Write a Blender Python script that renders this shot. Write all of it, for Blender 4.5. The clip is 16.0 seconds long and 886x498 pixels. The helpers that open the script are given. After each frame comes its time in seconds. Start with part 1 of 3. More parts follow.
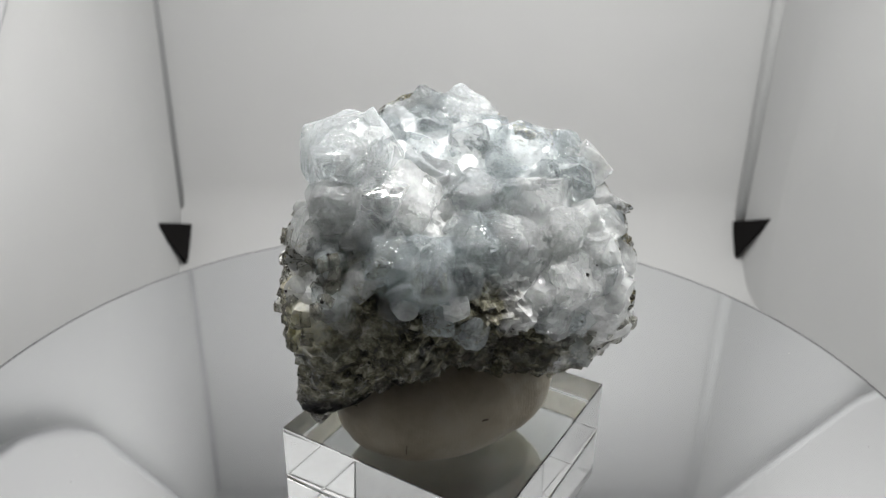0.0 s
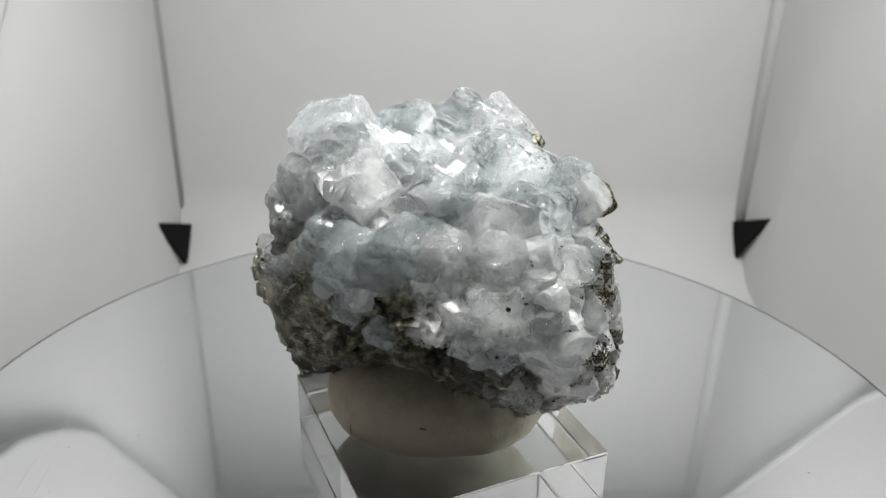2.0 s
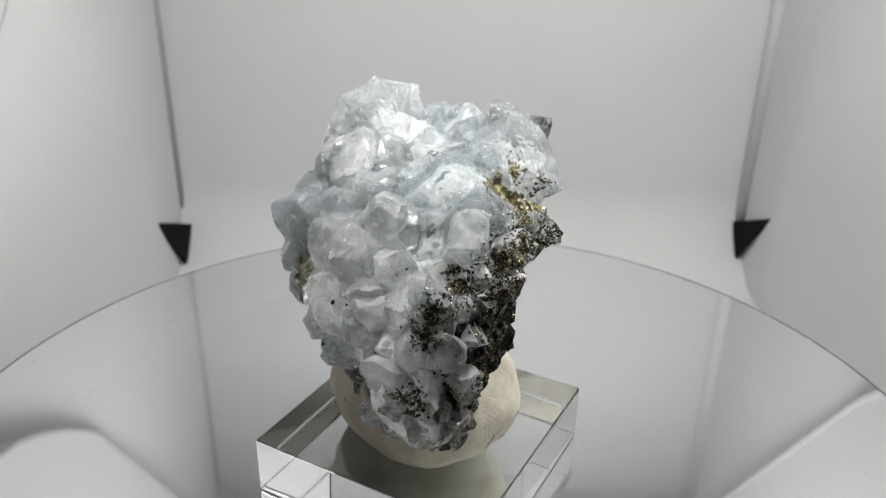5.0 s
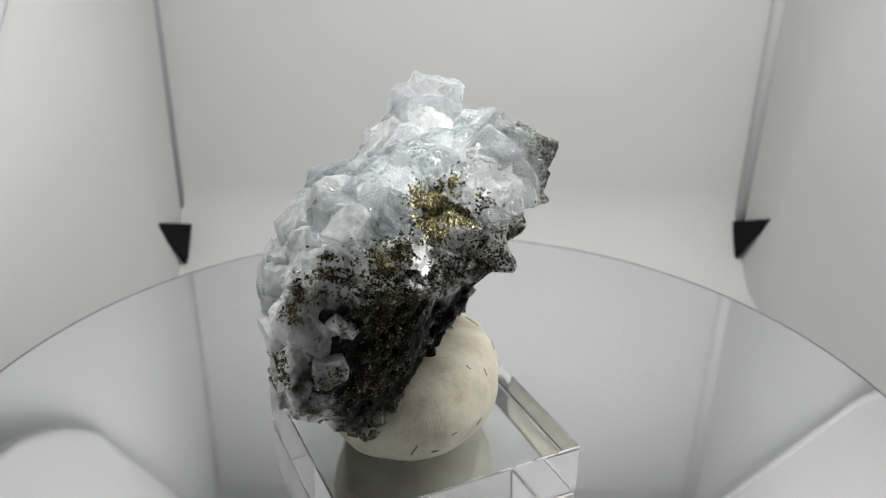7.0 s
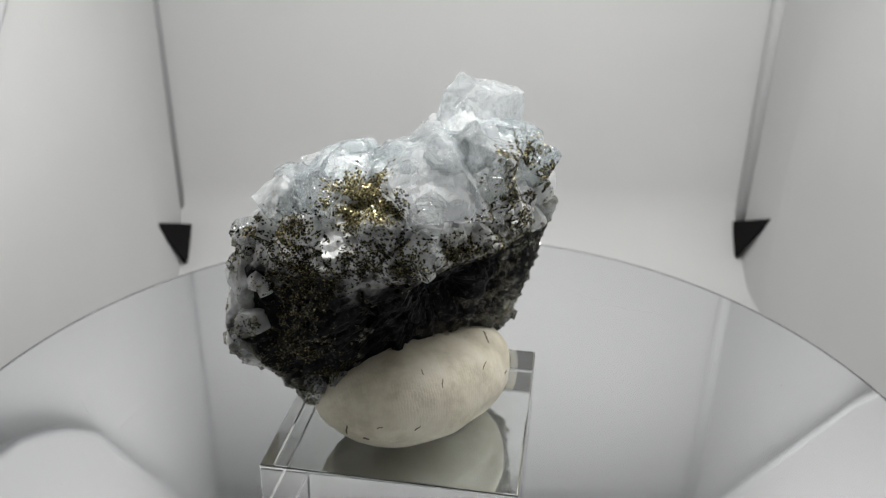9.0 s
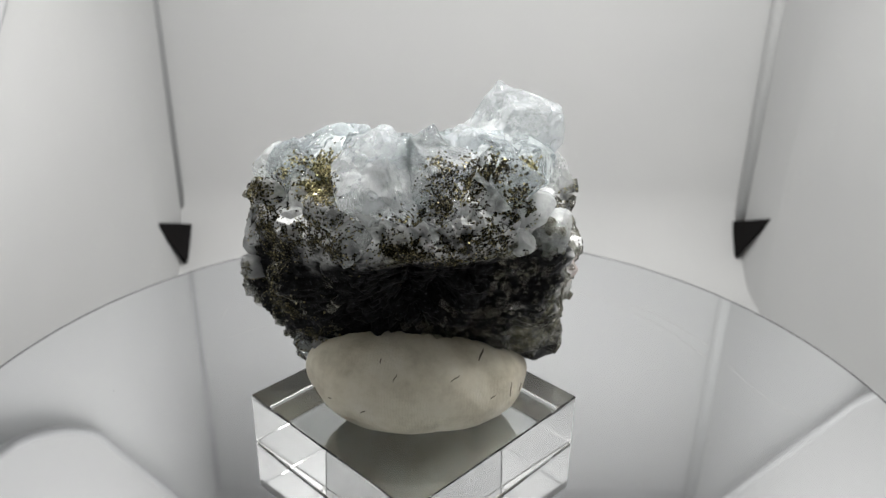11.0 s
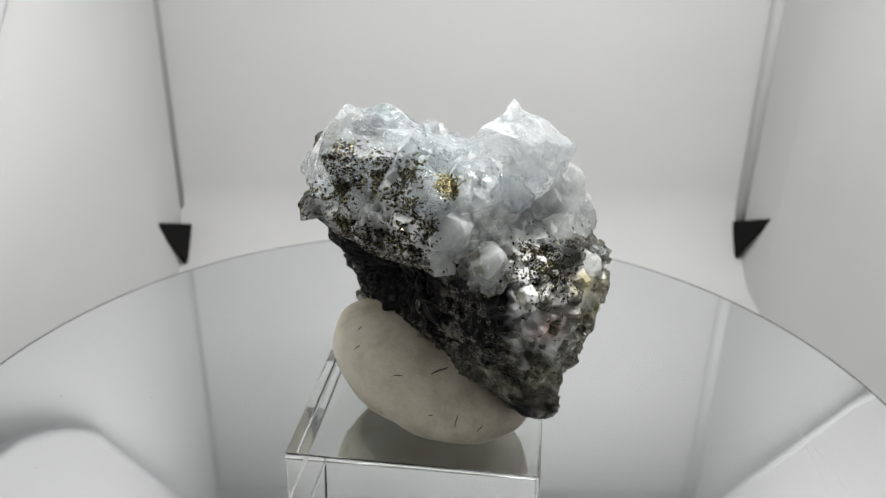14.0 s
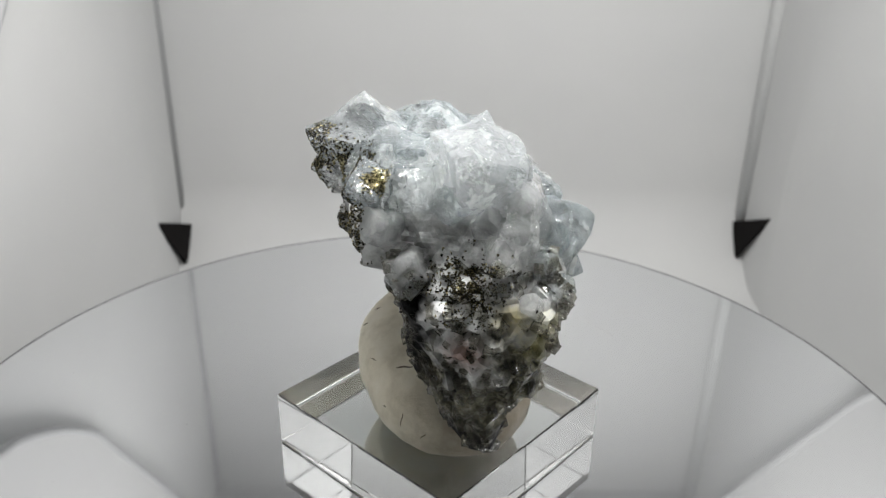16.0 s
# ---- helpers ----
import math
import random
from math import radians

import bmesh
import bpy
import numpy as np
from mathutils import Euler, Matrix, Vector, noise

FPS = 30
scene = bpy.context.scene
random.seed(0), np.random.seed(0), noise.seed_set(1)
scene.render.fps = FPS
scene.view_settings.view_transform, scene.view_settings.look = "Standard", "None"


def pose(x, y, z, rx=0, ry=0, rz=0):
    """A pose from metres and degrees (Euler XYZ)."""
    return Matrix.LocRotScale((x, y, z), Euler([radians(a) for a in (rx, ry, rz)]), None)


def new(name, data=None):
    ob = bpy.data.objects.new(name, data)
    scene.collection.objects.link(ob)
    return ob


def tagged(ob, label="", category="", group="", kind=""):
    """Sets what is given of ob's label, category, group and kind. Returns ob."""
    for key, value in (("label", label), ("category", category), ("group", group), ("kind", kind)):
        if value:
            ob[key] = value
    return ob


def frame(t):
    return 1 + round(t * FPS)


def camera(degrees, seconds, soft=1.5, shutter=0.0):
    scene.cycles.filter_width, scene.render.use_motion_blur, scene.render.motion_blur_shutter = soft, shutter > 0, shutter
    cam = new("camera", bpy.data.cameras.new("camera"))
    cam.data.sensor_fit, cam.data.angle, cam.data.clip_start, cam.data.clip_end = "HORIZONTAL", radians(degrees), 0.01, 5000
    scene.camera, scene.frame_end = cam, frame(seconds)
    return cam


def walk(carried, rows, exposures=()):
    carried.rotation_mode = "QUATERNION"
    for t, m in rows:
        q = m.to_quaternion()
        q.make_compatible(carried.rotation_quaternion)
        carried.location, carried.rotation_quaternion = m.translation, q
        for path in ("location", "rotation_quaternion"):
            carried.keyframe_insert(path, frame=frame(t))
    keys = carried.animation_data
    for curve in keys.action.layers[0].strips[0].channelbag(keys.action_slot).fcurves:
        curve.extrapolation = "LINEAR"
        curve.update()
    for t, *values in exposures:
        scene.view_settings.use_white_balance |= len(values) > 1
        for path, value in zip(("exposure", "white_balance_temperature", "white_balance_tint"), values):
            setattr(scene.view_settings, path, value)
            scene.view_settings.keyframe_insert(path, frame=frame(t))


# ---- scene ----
SPIN = 17.567          # degrees a second, clockwise seen from above
DISC_TOP = 0.088
cam = camera(55.33, 16.0, soft=1.1)
cam.data.dof.use_dof, cam.data.dof.focus_distance, cam.data.dof.aperture_fstop = True, 0.142, 32.0
EYE = pose(0, -0.15, DISC_TOP + 0.1215, 90 - 25.738, 0, -0.811) @ pose(0, 0, 0, 0, 0, 0.922)
walk(cam, [(0.0, EYE), (16.0, EYE)], exposures=[(0.0, 0.09), (9.0, 0.09), (11.5, 0.24), (14.0, 0.27), (15.0, 0.23), (16.0, 0.11)])

# ---- light: two diode bars under the roof of the light tent ----
world = bpy.data.worlds.new("room")
scene.world = world
world.use_nodes = True
world.node_tree.nodes["Background"].inputs[0].default_value = (0.5, 0.5, 0.52, 1)
world.node_tree.nodes["Background"].inputs[1].default_value = 0.05


def bar_lamp(x, y, z, length, width, watts, rx):
    data = bpy.data.lights.new("led_lamp", "AREA")
    data.shape, data.size, data.size_y, data.energy = "RECTANGLE", length, width, watts
    data.color = (1.0, 0.99, 0.97)
    lamp = new("led_lamp", data)
    lamp.matrix_world = pose(x, y, z, rx, 0, 0)
    return lamp


bar_lamp(0.050, 0.002, 0.337, 0.24, 0.014, 0.89, 0)
bar_lamp(0.060, 0.07, 0.337, 0.20, 0.014, 0.26, 26)


# ---- materials ----
def material(name, rough=0.5, metal=0.0, color=(0.8, 0.8, 0.8)):
    m = bpy.data.materials.new(name)
    m.use_nodes = True
    b = m.node_tree.nodes["Principled BSDF"]
    b.inputs["Base Color"].default_value = (*color, 1)
    b.inputs["Roughness"].default_value = rough
    b.inputs["Metallic"].default_value = metal
    return m, m.node_tree, b


def node(tree, kind, **values):
    n = tree.nodes.new(kind)
    for key, value in values.items():
        n.inputs[key.replace("_", " ")].default_value = value
    return n


def coords(tree, scale):
    tc = tree.nodes.new("ShaderNodeTexCoord")
    mp = tree.nodes.new("ShaderNodeMapping")
    mp.inputs["Scale"].default_value = (scale, scale, scale)
    tree.links.new(tc.outputs["Object"], mp.inputs["Vector"])
    return mp.outputs["Vector"]


def noise_of(tree, vec, scale, detail=4.0, rough=0.6):
    n = node(tree, "ShaderNodeTexNoise", Scale=scale, Detail=detail, Roughness=rough)
    tree.links.new(vec, n.inputs["Vector"])
    return n.outputs["Fac"]


def ramp(tree, fac, stops):
    r = tree.nodes.new("ShaderNodeValToRGB")
    e = r.color_ramp.elements
    while len(e) < len(stops):
        e.new(0.5)
    for k, (p, c) in enumerate(stops):
        e[k].position = p
        e[k].color = (*c, 1) if len(c) == 3 else c
    tree.links.new(fac, r.inputs["Fac"])
    return r.outputs["Color"]


def mix(tree, fac, a, b, blend="MIX"):
    m = tree.nodes.new("ShaderNodeMix")
    m.data_type, m.blend_type = "RGBA", blend
    for socket, value in ((m.inputs[0], fac), (m.inputs[6], a), (m.inputs[7], b)):
        if isinstance(value, (int, float)):
            socket.default_value = value
        elif isinstance(value, tuple):
            socket.default_value = (*value, 1)
        else:
            tree.links.new(value, socket)
    return m.outputs[2]


def math_of(tree, op, a, b=0.0):
    m = tree.nodes.new("ShaderNodeMath")
    m.operation = op
    for socket, value in zip(m.inputs, (a, b)):
        if isinstance(value, (int, float)):
            socket.default_value = value
        else:
            tree.links.new(value, socket)
    return m.outputs[0]


def bump(tree, b, height, strength, distance):
    n = node(tree, "ShaderNodeBump", Strength=strength, Distance=distance)
    tree.links.new(height, n.inputs["Height"])
    tree.links.new(n.outputs["Normal"], b.inputs["Normal"])


def cloth_material():
    m, t, b = material("white_tent_fabric", 0.75)
    v = coords(t, 1)
    c = ramp(t, noise_of(t, v, 9, 3), [(0.3, (0.535, 0.54, 0.54)), (0.7, (0.57, 0.572, 0.57))])
    t.links.new(c, b.inputs["Base Color"])
    bump(t, b, noise_of(t, v, 900, 2), 0.08, 0.0004)
    return m


def mirror_material():
    m, t, b = material("mirror_acrylic", 0.04, 0.93, (0.71, 0.72, 0.73))
    v = coords(t, 1)
    smear = noise_of(t, v, 28, 5)
    r = ramp(t, smear, [(0.35, (0.03, 0.03, 0.03)), (0.75, (0.10, 0.10, 0.10))])
    t.links.new(r, b.inputs["Roughness"])
    return m


def acrylic_material():
    m, t, b = material("clear_acrylic", 0.01, 0.0, (0.985, 0.995, 0.985))
    b.inputs["Transmission Weight"].default_value = 1.0
    b.inputs["IOR"].default_value = 1.49
    return m


def clay_material():
    m, t, b = material("putty", 0.62)
    v = coords(t, 1000)
    c = ramp(t, noise_of(t, v, 0.13, 5), [(0.3, (0.40, 0.36, 0.27)), (0.52, (0.58, 0.54, 0.43)), (0.75, (0.66, 0.63, 0.54))])
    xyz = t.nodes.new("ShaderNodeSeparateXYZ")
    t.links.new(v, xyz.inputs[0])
    # browner towards -Y: grime, with the specimen's shade worked into the same colour
    grime_and_shade = math_of(t, "ADD", math_of(t, "MULTIPLY", xyz.outputs["Y"], -0.07), math_of(t, "MULTIPLY", noise_of(t, v, 0.09, 4), 1.6))
    c = mix(t, ramp(t, math_of(t, "SUBTRACT", grime_and_shade, 0.75), [(0.0, (0, 0, 0)), (0.9, (0.75, 0.75, 0.75))]), c, (0.13, 0.10, 0.068))
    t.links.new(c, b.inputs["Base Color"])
    b.inputs["Subsurface Weight"].default_value = 0.1
    b.inputs["Subsurface Radius"].default_value = (0.002, 0.0015, 0.001)
    w = node(t, "ShaderNodeTexWave", Scale=0.55, Distortion=6.0, Detail=2.0)
    t.links.new(v, w.inputs["Vector"])
    h = mix(t, 0.07, noise_of(t, v, 0.55, 6), w.outputs["Color"])
    bump(t, b, h, 0.45, 0.0006)
    return m


def crystal_material(name, tint, body, least, most, rough):
    """Glassy mineral with cloudy veils inside and curved, stepped breaks on its faces."""
    m, t, b = material(name, rough, 0.0, tint)
    v = coords(t, 1000)
    b.inputs["IOR"].default_value = 1.5
    b.inputs["Transmission Weight"].default_value = 1.0
    own = t.nodes.new("ShaderNodeObjectInfo").outputs["Random"]
    shift = t.nodes.new("ShaderNodeVectorMath")
    shift.operation = "ADD"
    t.links.new(v, shift.inputs[0])
    t.links.new(math_of(t, "MULTIPLY", own, 90.0), shift.inputs[1])
    v = shift.outputs[0]
    veil = math_of(t, "ADD", noise_of(t, v, 0.17, 5, 0.65), math_of(t, "MULTIPLY", math_of(t, "SUBTRACT", own, 0.5), 0.25))
    t.links.new(ramp(t, veil, [(0.45, (rough, rough, rough)), (0.8, (0.22, 0.22, 0.22))]), b.inputs["Roughness"])
    # smooth faces with a slight swell; here and there a broken patch of thin curved steps and splinters
    squeeze = t.nodes.new("ShaderNodeMapping")
    squeeze.inputs["Rotation"].default_value = (0.5, 0.7, 0.3)
    squeeze.inputs["Scale"].default_value = (1.0, 0.35, 0.6)
    t.links.new(v, squeeze.inputs["Vector"])
    swell = noise_of(t, squeeze.outputs[0], 0.26, 2, 0.5)
    steps = math_of(t, "FLOOR", math_of(t, "MULTIPLY", noise_of(t, squeeze.outputs[0], 0.33, 3, 0.55), 14.0))
    fine = noise_of(t, squeeze.outputs[0], 1.5, 3, 0.65)
    broken = ramp(t, noise_of(t, v, 0.2, 2, 0.5), [(0.5, (0.04, 0.04, 0.04)), (0.6, (1, 1, 1))])
    rough_patch = math_of(t, "MULTIPLY", broken, math_of(t, "ADD", math_of(t, "MULTIPLY", steps, 0.12), math_of(t, "MULTIPLY", fine, 0.9)))
    h = math_of(t, "ADD", math_of(t, "MULTIPLY", swell, 0.6), rough_patch)
    bump(t, b, h, 0.75, 0.0011)
    cloud = t.nodes.new("ShaderNodeBsdfDiffuse")
    cloud.inputs["Color"].default_value = (*body, 1)
    glow = t.nodes.new("ShaderNodeBsdfTranslucent")
    glow.inputs["Color"].default_value = (*body, 1)
    both, out = t.nodes.new("ShaderNodeMixShader"), t.nodes.new("ShaderNodeMixShader")
    both.inputs[0].default_value = 0.5
    t.links.new(cloud.outputs[0], both.inputs[1])
    t.links.new(glow.outputs[0], both.inputs[2])
    t.links.new(ramp(t, veil, [(0.35, (least, least, least)), (0.72, (most, most, most))]), out.inputs[0])
    t.links.new(b.outputs[0], out.inputs[1])
    t.links.new(both.outputs[0], out.inputs[2])
    t.links.new(out.outputs[0], t.nodes["Material Output"].inputs["Surface"])
    return m


def rock_material():
    m, t, b = material("grey_matrix", 0.35)
    v = coords(t, 1000)
    big = noise_of(t, v, 0.07, 4)
    fine = noise_of(t, v, 0.9, 6, 0.7)
    ice = ramp(t, fine, [(0.3, (0.50, 0.51, 0.50)), (0.6, (0.84, 0.85, 0.85))])
    patch = noise_of(t, v, 0.3, 3, 0.55)
    grey = ramp(t, math_of(t, "ADD", math_of(t, "MULTIPLY", fine, 0.45), math_of(t, "MULTIPLY", patch, 0.55)), [(0.41, (0.014, 0.014, 0.010)), (0.49, (0.09, 0.086, 0.055)), (0.57, (0.24, 0.23, 0.17)), (0.68, (0.50, 0.49, 0.45))])
    # black mineral, deepened to carry the shade below the overhang
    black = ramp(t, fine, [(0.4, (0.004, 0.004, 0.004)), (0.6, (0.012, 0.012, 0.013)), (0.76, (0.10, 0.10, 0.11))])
    xyz = t.nodes.new("ShaderNodeSeparateXYZ")
    t.links.new(v, xyz.inputs[0])
    x, y, z = xyz.outputs
    wander = math_of(t, "MULTIPLY", math_of(t, "SUBTRACT", big, 0.5), 4.0)
    icy = math_of(t, "ADD", math_of(t, "MULTIPLY", math_of(t, "SUBTRACT", z, 50.0), 0.07), math_of(t, "MULTIPLY", math_of(t, "MAXIMUM", math_of(t, "SUBTRACT", x, 6.0), 0.0), 0.08))
    icy = math_of(t, "ADD", icy, math_of(t, "MULTIPLY", math_of(t, "MAXIMUM", math_of(t, "SUBTRACT", -13.0, x), 0.0), 0.06))
    icy = math_of(t, "ADD", icy, wander)
    # mask of dark mineral and painted shade: lower back and underside
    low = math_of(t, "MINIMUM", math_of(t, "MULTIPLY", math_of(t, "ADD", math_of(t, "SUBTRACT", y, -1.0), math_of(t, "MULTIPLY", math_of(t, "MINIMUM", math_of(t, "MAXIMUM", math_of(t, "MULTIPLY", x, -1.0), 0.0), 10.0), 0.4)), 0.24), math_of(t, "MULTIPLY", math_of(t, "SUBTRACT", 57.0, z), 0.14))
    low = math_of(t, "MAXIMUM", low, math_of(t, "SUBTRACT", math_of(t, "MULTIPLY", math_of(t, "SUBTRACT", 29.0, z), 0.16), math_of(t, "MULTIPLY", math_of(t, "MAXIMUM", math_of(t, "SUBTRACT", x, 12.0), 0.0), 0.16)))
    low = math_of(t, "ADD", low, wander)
    c = mix(t, ramp(t, icy, [(0.0, (0, 0, 0)), (0.8, (1, 1, 1))]), grey, ice)
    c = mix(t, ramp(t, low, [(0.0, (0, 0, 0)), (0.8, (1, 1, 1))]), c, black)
    # a rusty stain and a yellow one on the narrow end
    for place, size, tint in (((-27.5, -10.9, 43.0), 5.0, (0.22, 0.09, 0.055)), ((-27.0, -19.0, 50.5), 4.5, (0.50, 0.42, 0.12)), ((-22.0, -23.0, 46.0), 6.0, (0.40, 0.37, 0.16))):
        d = t.nodes.new("ShaderNodeVectorMath")
        d.operation = "DISTANCE"
        d.inputs[1].default_value = place
        t.links.new(v, d.inputs[0])
        near = math_of(t, "ADD", math_of(t, "SUBTRACT", 1.0, math_of(t, "DIVIDE", d.outputs["Value"], size)), math_of(t, "SUBTRACT", fine, 0.5))
        c = mix(t, ramp(t, near, [(0.0, (0, 0, 0)), (0.7, (0.75, 0.75, 0.75))]), c, tint)
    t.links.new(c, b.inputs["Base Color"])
    # the blackened zone is dull, so no sheen lifts its painted shade; the rest glassy
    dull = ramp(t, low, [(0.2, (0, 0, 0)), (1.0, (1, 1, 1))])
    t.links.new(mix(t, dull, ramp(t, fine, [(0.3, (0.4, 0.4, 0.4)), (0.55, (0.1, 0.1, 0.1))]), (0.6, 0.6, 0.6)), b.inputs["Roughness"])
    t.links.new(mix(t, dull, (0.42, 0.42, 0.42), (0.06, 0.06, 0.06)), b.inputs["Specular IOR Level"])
    vor = t.nodes.new("ShaderNodeTexVoronoi")
    vor.inputs["Scale"].default_value = 0.8
    t.links.new(v, vor.inputs["Vector"])
    bump(t, b, mix(t, 0.75, vor.outputs["Distance"], fine), 0.45, 0.0008)
    return m


CLOTH, MIRROR, ACRYLIC, PUTTY = cloth_material(), mirror_material(), acrylic_material(), clay_material()
CLEAR = crystal_material("clear_crystal", (0.97, 0.985, 0.99), (0.87, 0.91, 0.93), 0.07, 0.34, 0.015)
BLUE = crystal_material("pale_blue_crystal", (0.94, 0.97, 0.98), (0.77, 0.84, 0.87), 0.07, 0.32, 0.01)
MILKY = crystal_material("milky_crystal", (0.97, 0.98, 0.98), (0.90, 0.92, 0.92), 0.20, 0.52, 0.03)
QUARTZ = crystal_material("grey_quartz", (0.86, 0.85, 0.79), (0.34, 0.33, 0.27), 0.15, 0.50, 0.02)
ROCK = rock_material()


def pyrite_material(name, stops):
    m, t, b = material(name, 0.3, 0.95)
    geo = t.nodes.new("ShaderNodeNewGeometry")
    t.links.new(ramp(t, geo.outputs["Random Per Island"], stops), b.inputs["Base Color"])
    return m


PYRITE = pyrite_material("dark_pyrite", [(0.0, (0.012, 0.011, 0.009)), (0.6, (0.03, 0.028, 0.018)), (0.85, (0.12, 0.105, 0.05)), (1.0, (0.50, 0.44, 0.24))])
BRASS = pyrite_material("bright_pyrite", [(0.0, (0.02, 0.018, 0.011)), (0.45, (0.09, 0.08, 0.04)), (0.75, (0.34, 0.30, 0.15)), (1.0, (0.66, 0.60, 0.36))])
DARK = material("black_lining", 0.9, 0.0, (0.006, 0.005, 0.005))[0]
DARK.node_tree.nodes["Principled BSDF"].inputs["Specular IOR Level"].default_value = 0.1
PLASTIC = material("white_plastic", 0.4, 0.0, (0.7, 0.7, 0.7))[0]


from mathutils.bvhtree import BVHTree


# ---- helpers for building ----
def part(name, bm, mat, parent=None, label="", smooth=False):
    me = bpy.data.meshes.new(name)
    bm.to_mesh(me)
    bm.free()
    me.materials.append(mat)
    if smooth:
        me.polygons.foreach_set("use_smooth", [True] * len(me.polygons))
    ob = new(name, me)
    if parent:
        ob.parent = parent
    if label:
        ob["label"] = label
    return ob


def slab(x0, x1, y0, y1, z0, z1, bevel=0.0):
    bm = bmesh.new()
    bmesh.ops.create_cube(bm, size=1)
    bmesh.ops.transform(bm, matrix=Matrix.Translation(((x0 + x1) / 2, (y0 + y1) / 2, (z0 + z1) / 2)) @ Matrix.Diagonal((x1 - x0, y1 - y0, z1 - z0, 1)), verts=bm.verts)
    if bevel:
        bmesh.ops.bevel(bm, geom=bm.edges[:], offset=bevel, segments=3, affect="EDGES", profile=0.5)
    return bm


def disc(r, z0, z1, bevel=0.0008, seg=160):
    bm = bmesh.new()
    bmesh.ops.create_cone(bm, cap_ends=True, segments=seg, radius1=r, radius2=r, depth=z1 - z0)
    bmesh.ops.translate(bm, vec=(0, 0, (z0 + z1) / 2), verts=bm.verts)
    rim = [e for e in bm.edges if abs(e.verts[0].co.z - e.verts[1].co.z) < 1e-6]
    bmesh.ops.bevel(bm, geom=rim, offset=bevel, segments=2, affect="EDGES", profile=0.5)
    return bm


def ball(level):
    """Directions of a finely divided sphere and its triangles."""
    bm = bmesh.new()
    bmesh.ops.create_icosphere(bm, subdivisions=level, radius=1)
    bm.verts.ensure_lookup_table()
    dirs = np.array([v.co.normalized()[:] for v in bm.verts])
    faces = [[v.index for v in f.verts] for f in bm.faces]
    bm.free()
    return dirs, faces


BALLS = {k: ball(k) for k in (6,)}


def mesh_of(name, verts, faces, mat, parent=None, label="", smooth=True):
    me = bpy.data.meshes.new(name)
    me.from_pydata([tuple(v) for v in verts], [], faces)
    me.materials.append(mat)
    me.polygons.foreach_set("use_smooth", [smooth] * len(me.polygons))
    ob = new(name, me)
    if parent:
        ob.parent = parent
    if label:
        ob["label"] = label
    return ob


def direction(az, el):
    a, e = radians(az), radians(el)
    return (math.cos(e) * math.cos(a), math.cos(e) * math.sin(a), math.sin(e))


# ---- the light tent ----
X0, X1, Y0, Y1, ROOF = -0.135, 0.168, -0.23, 0.27, 0.34
T = 0.004
SWEEP = 0.045


def wall(name, bm, label):
    ob = part(name, bm, CLOTH)
    return tagged(ob, label, "tent wall", kind="structure")


wall("floor", slab(X0 - T, X1 + T, Y0 - T, Y1 + T, -T, 0), "white fabric floor of the light tent")
tagged(wall("ceiling", slab(X0 - T, X1 + T, Y0 - T, Y1 + T, ROOF, ROOF + T), "white fabric roof of the light tent"), category="ceiling")
wall("wall_north", slab(X0 - T, X1 + T, Y1, Y1 + T, SWEEP, ROOF), "smooth white back panel of the light tent")
# unseen dark panel, added to cut the fill light from the front
tagged(part("wall_south", slab(X0 - T, X1 + T, Y0 - T, Y0, 0, ROOF), DARK), "unseen dark panel added across the front of the light tent", "tent wall", kind="structure")


def side_wall(name, x, out):
    """A gusset wall, 4 mm thick, with one diagonal fold that bulges slightly into the tent."""
    bm = bmesh.new()
    n = 60
    front, back = [], []
    for i in range(n + 1):
        for j in range(n + 1):
            y, z = Y0 + (Y1 - Y0) * i / n, ROOF * j / n
            d = (y - 0.232) * 0.761 + (z - 0.0395) * 0.648
            lift = max(0.0, 0.007 - 0.05 * abs(d)) * min(1.0, (Y1 - y) / 0.06)
            front.append(bm.verts.new((x - out * lift, y, z)))
            back.append(bm.verts.new((x + out * T, y, z)))
    at = lambda i, j: i * (n + 1) + j
    for i in range(n):
        for j in range(n):
            k = (at(i, j), at(i + 1, j), at(i + 1, j + 1), at(i, j + 1))
            bm.faces.new([front[q] for q in k])
            bm.faces.new([back[q] for q in reversed(k)])
    for k in range(n):
        for a, c in (((k, 0), (k + 1, 0)), ((k + 1, n), (k, n)), ((0, k + 1), (0, k)), ((n, k), (n, k + 1))):
            bm.faces.new([front[at(*c)], front[at(*a)], back[at(*a)], back[at(*c)]])
    bmesh.ops.recalc_face_normals(bm, faces=bm.faces[:])
    return wall(name, bm, "white fabric side panel with a diagonal fold")


def cove(r):
    """The curved sweep of the back panel into the floor."""
    bm = bmesh.new()
    rows = []
    for k in range(49):
        a = math.pi / 2 * k / 48
        y, z = Y1 - r + r * math.sin(a), r - r * math.cos(a) + 0.0003
        rows.append([bm.verts.new((x, y, z)) for x in (X0, X1)])
    low = [bm.verts.new((x, Y1 + T, -0.0002)) for x in (X0, X1)]
    for a, c in zip(rows, rows[1:]):
        bm.faces.new((a[0], a[1], c[1], c[0]))
    bm.faces.new((rows[0][0], low[0], low[1], rows[0][1]))
    bm.faces.new((rows[-1][0], rows[-1][1], low[1], low[0]))
    for s in (0, 1):
        bm.faces.new([r_[s] for r_ in rows] + [low[s]])
    bmesh.ops.recalc_face_normals(bm, faces=bm.faces[:])
    return tagged(part("backdrop_sweep", bm, CLOTH), "white curved sweep from back panel to tent floor", "backdrop", kind="structure")


cove(SWEEP)
side_wall("wall_west", X0, -1)
side_wall("wall_east", X1, 1)


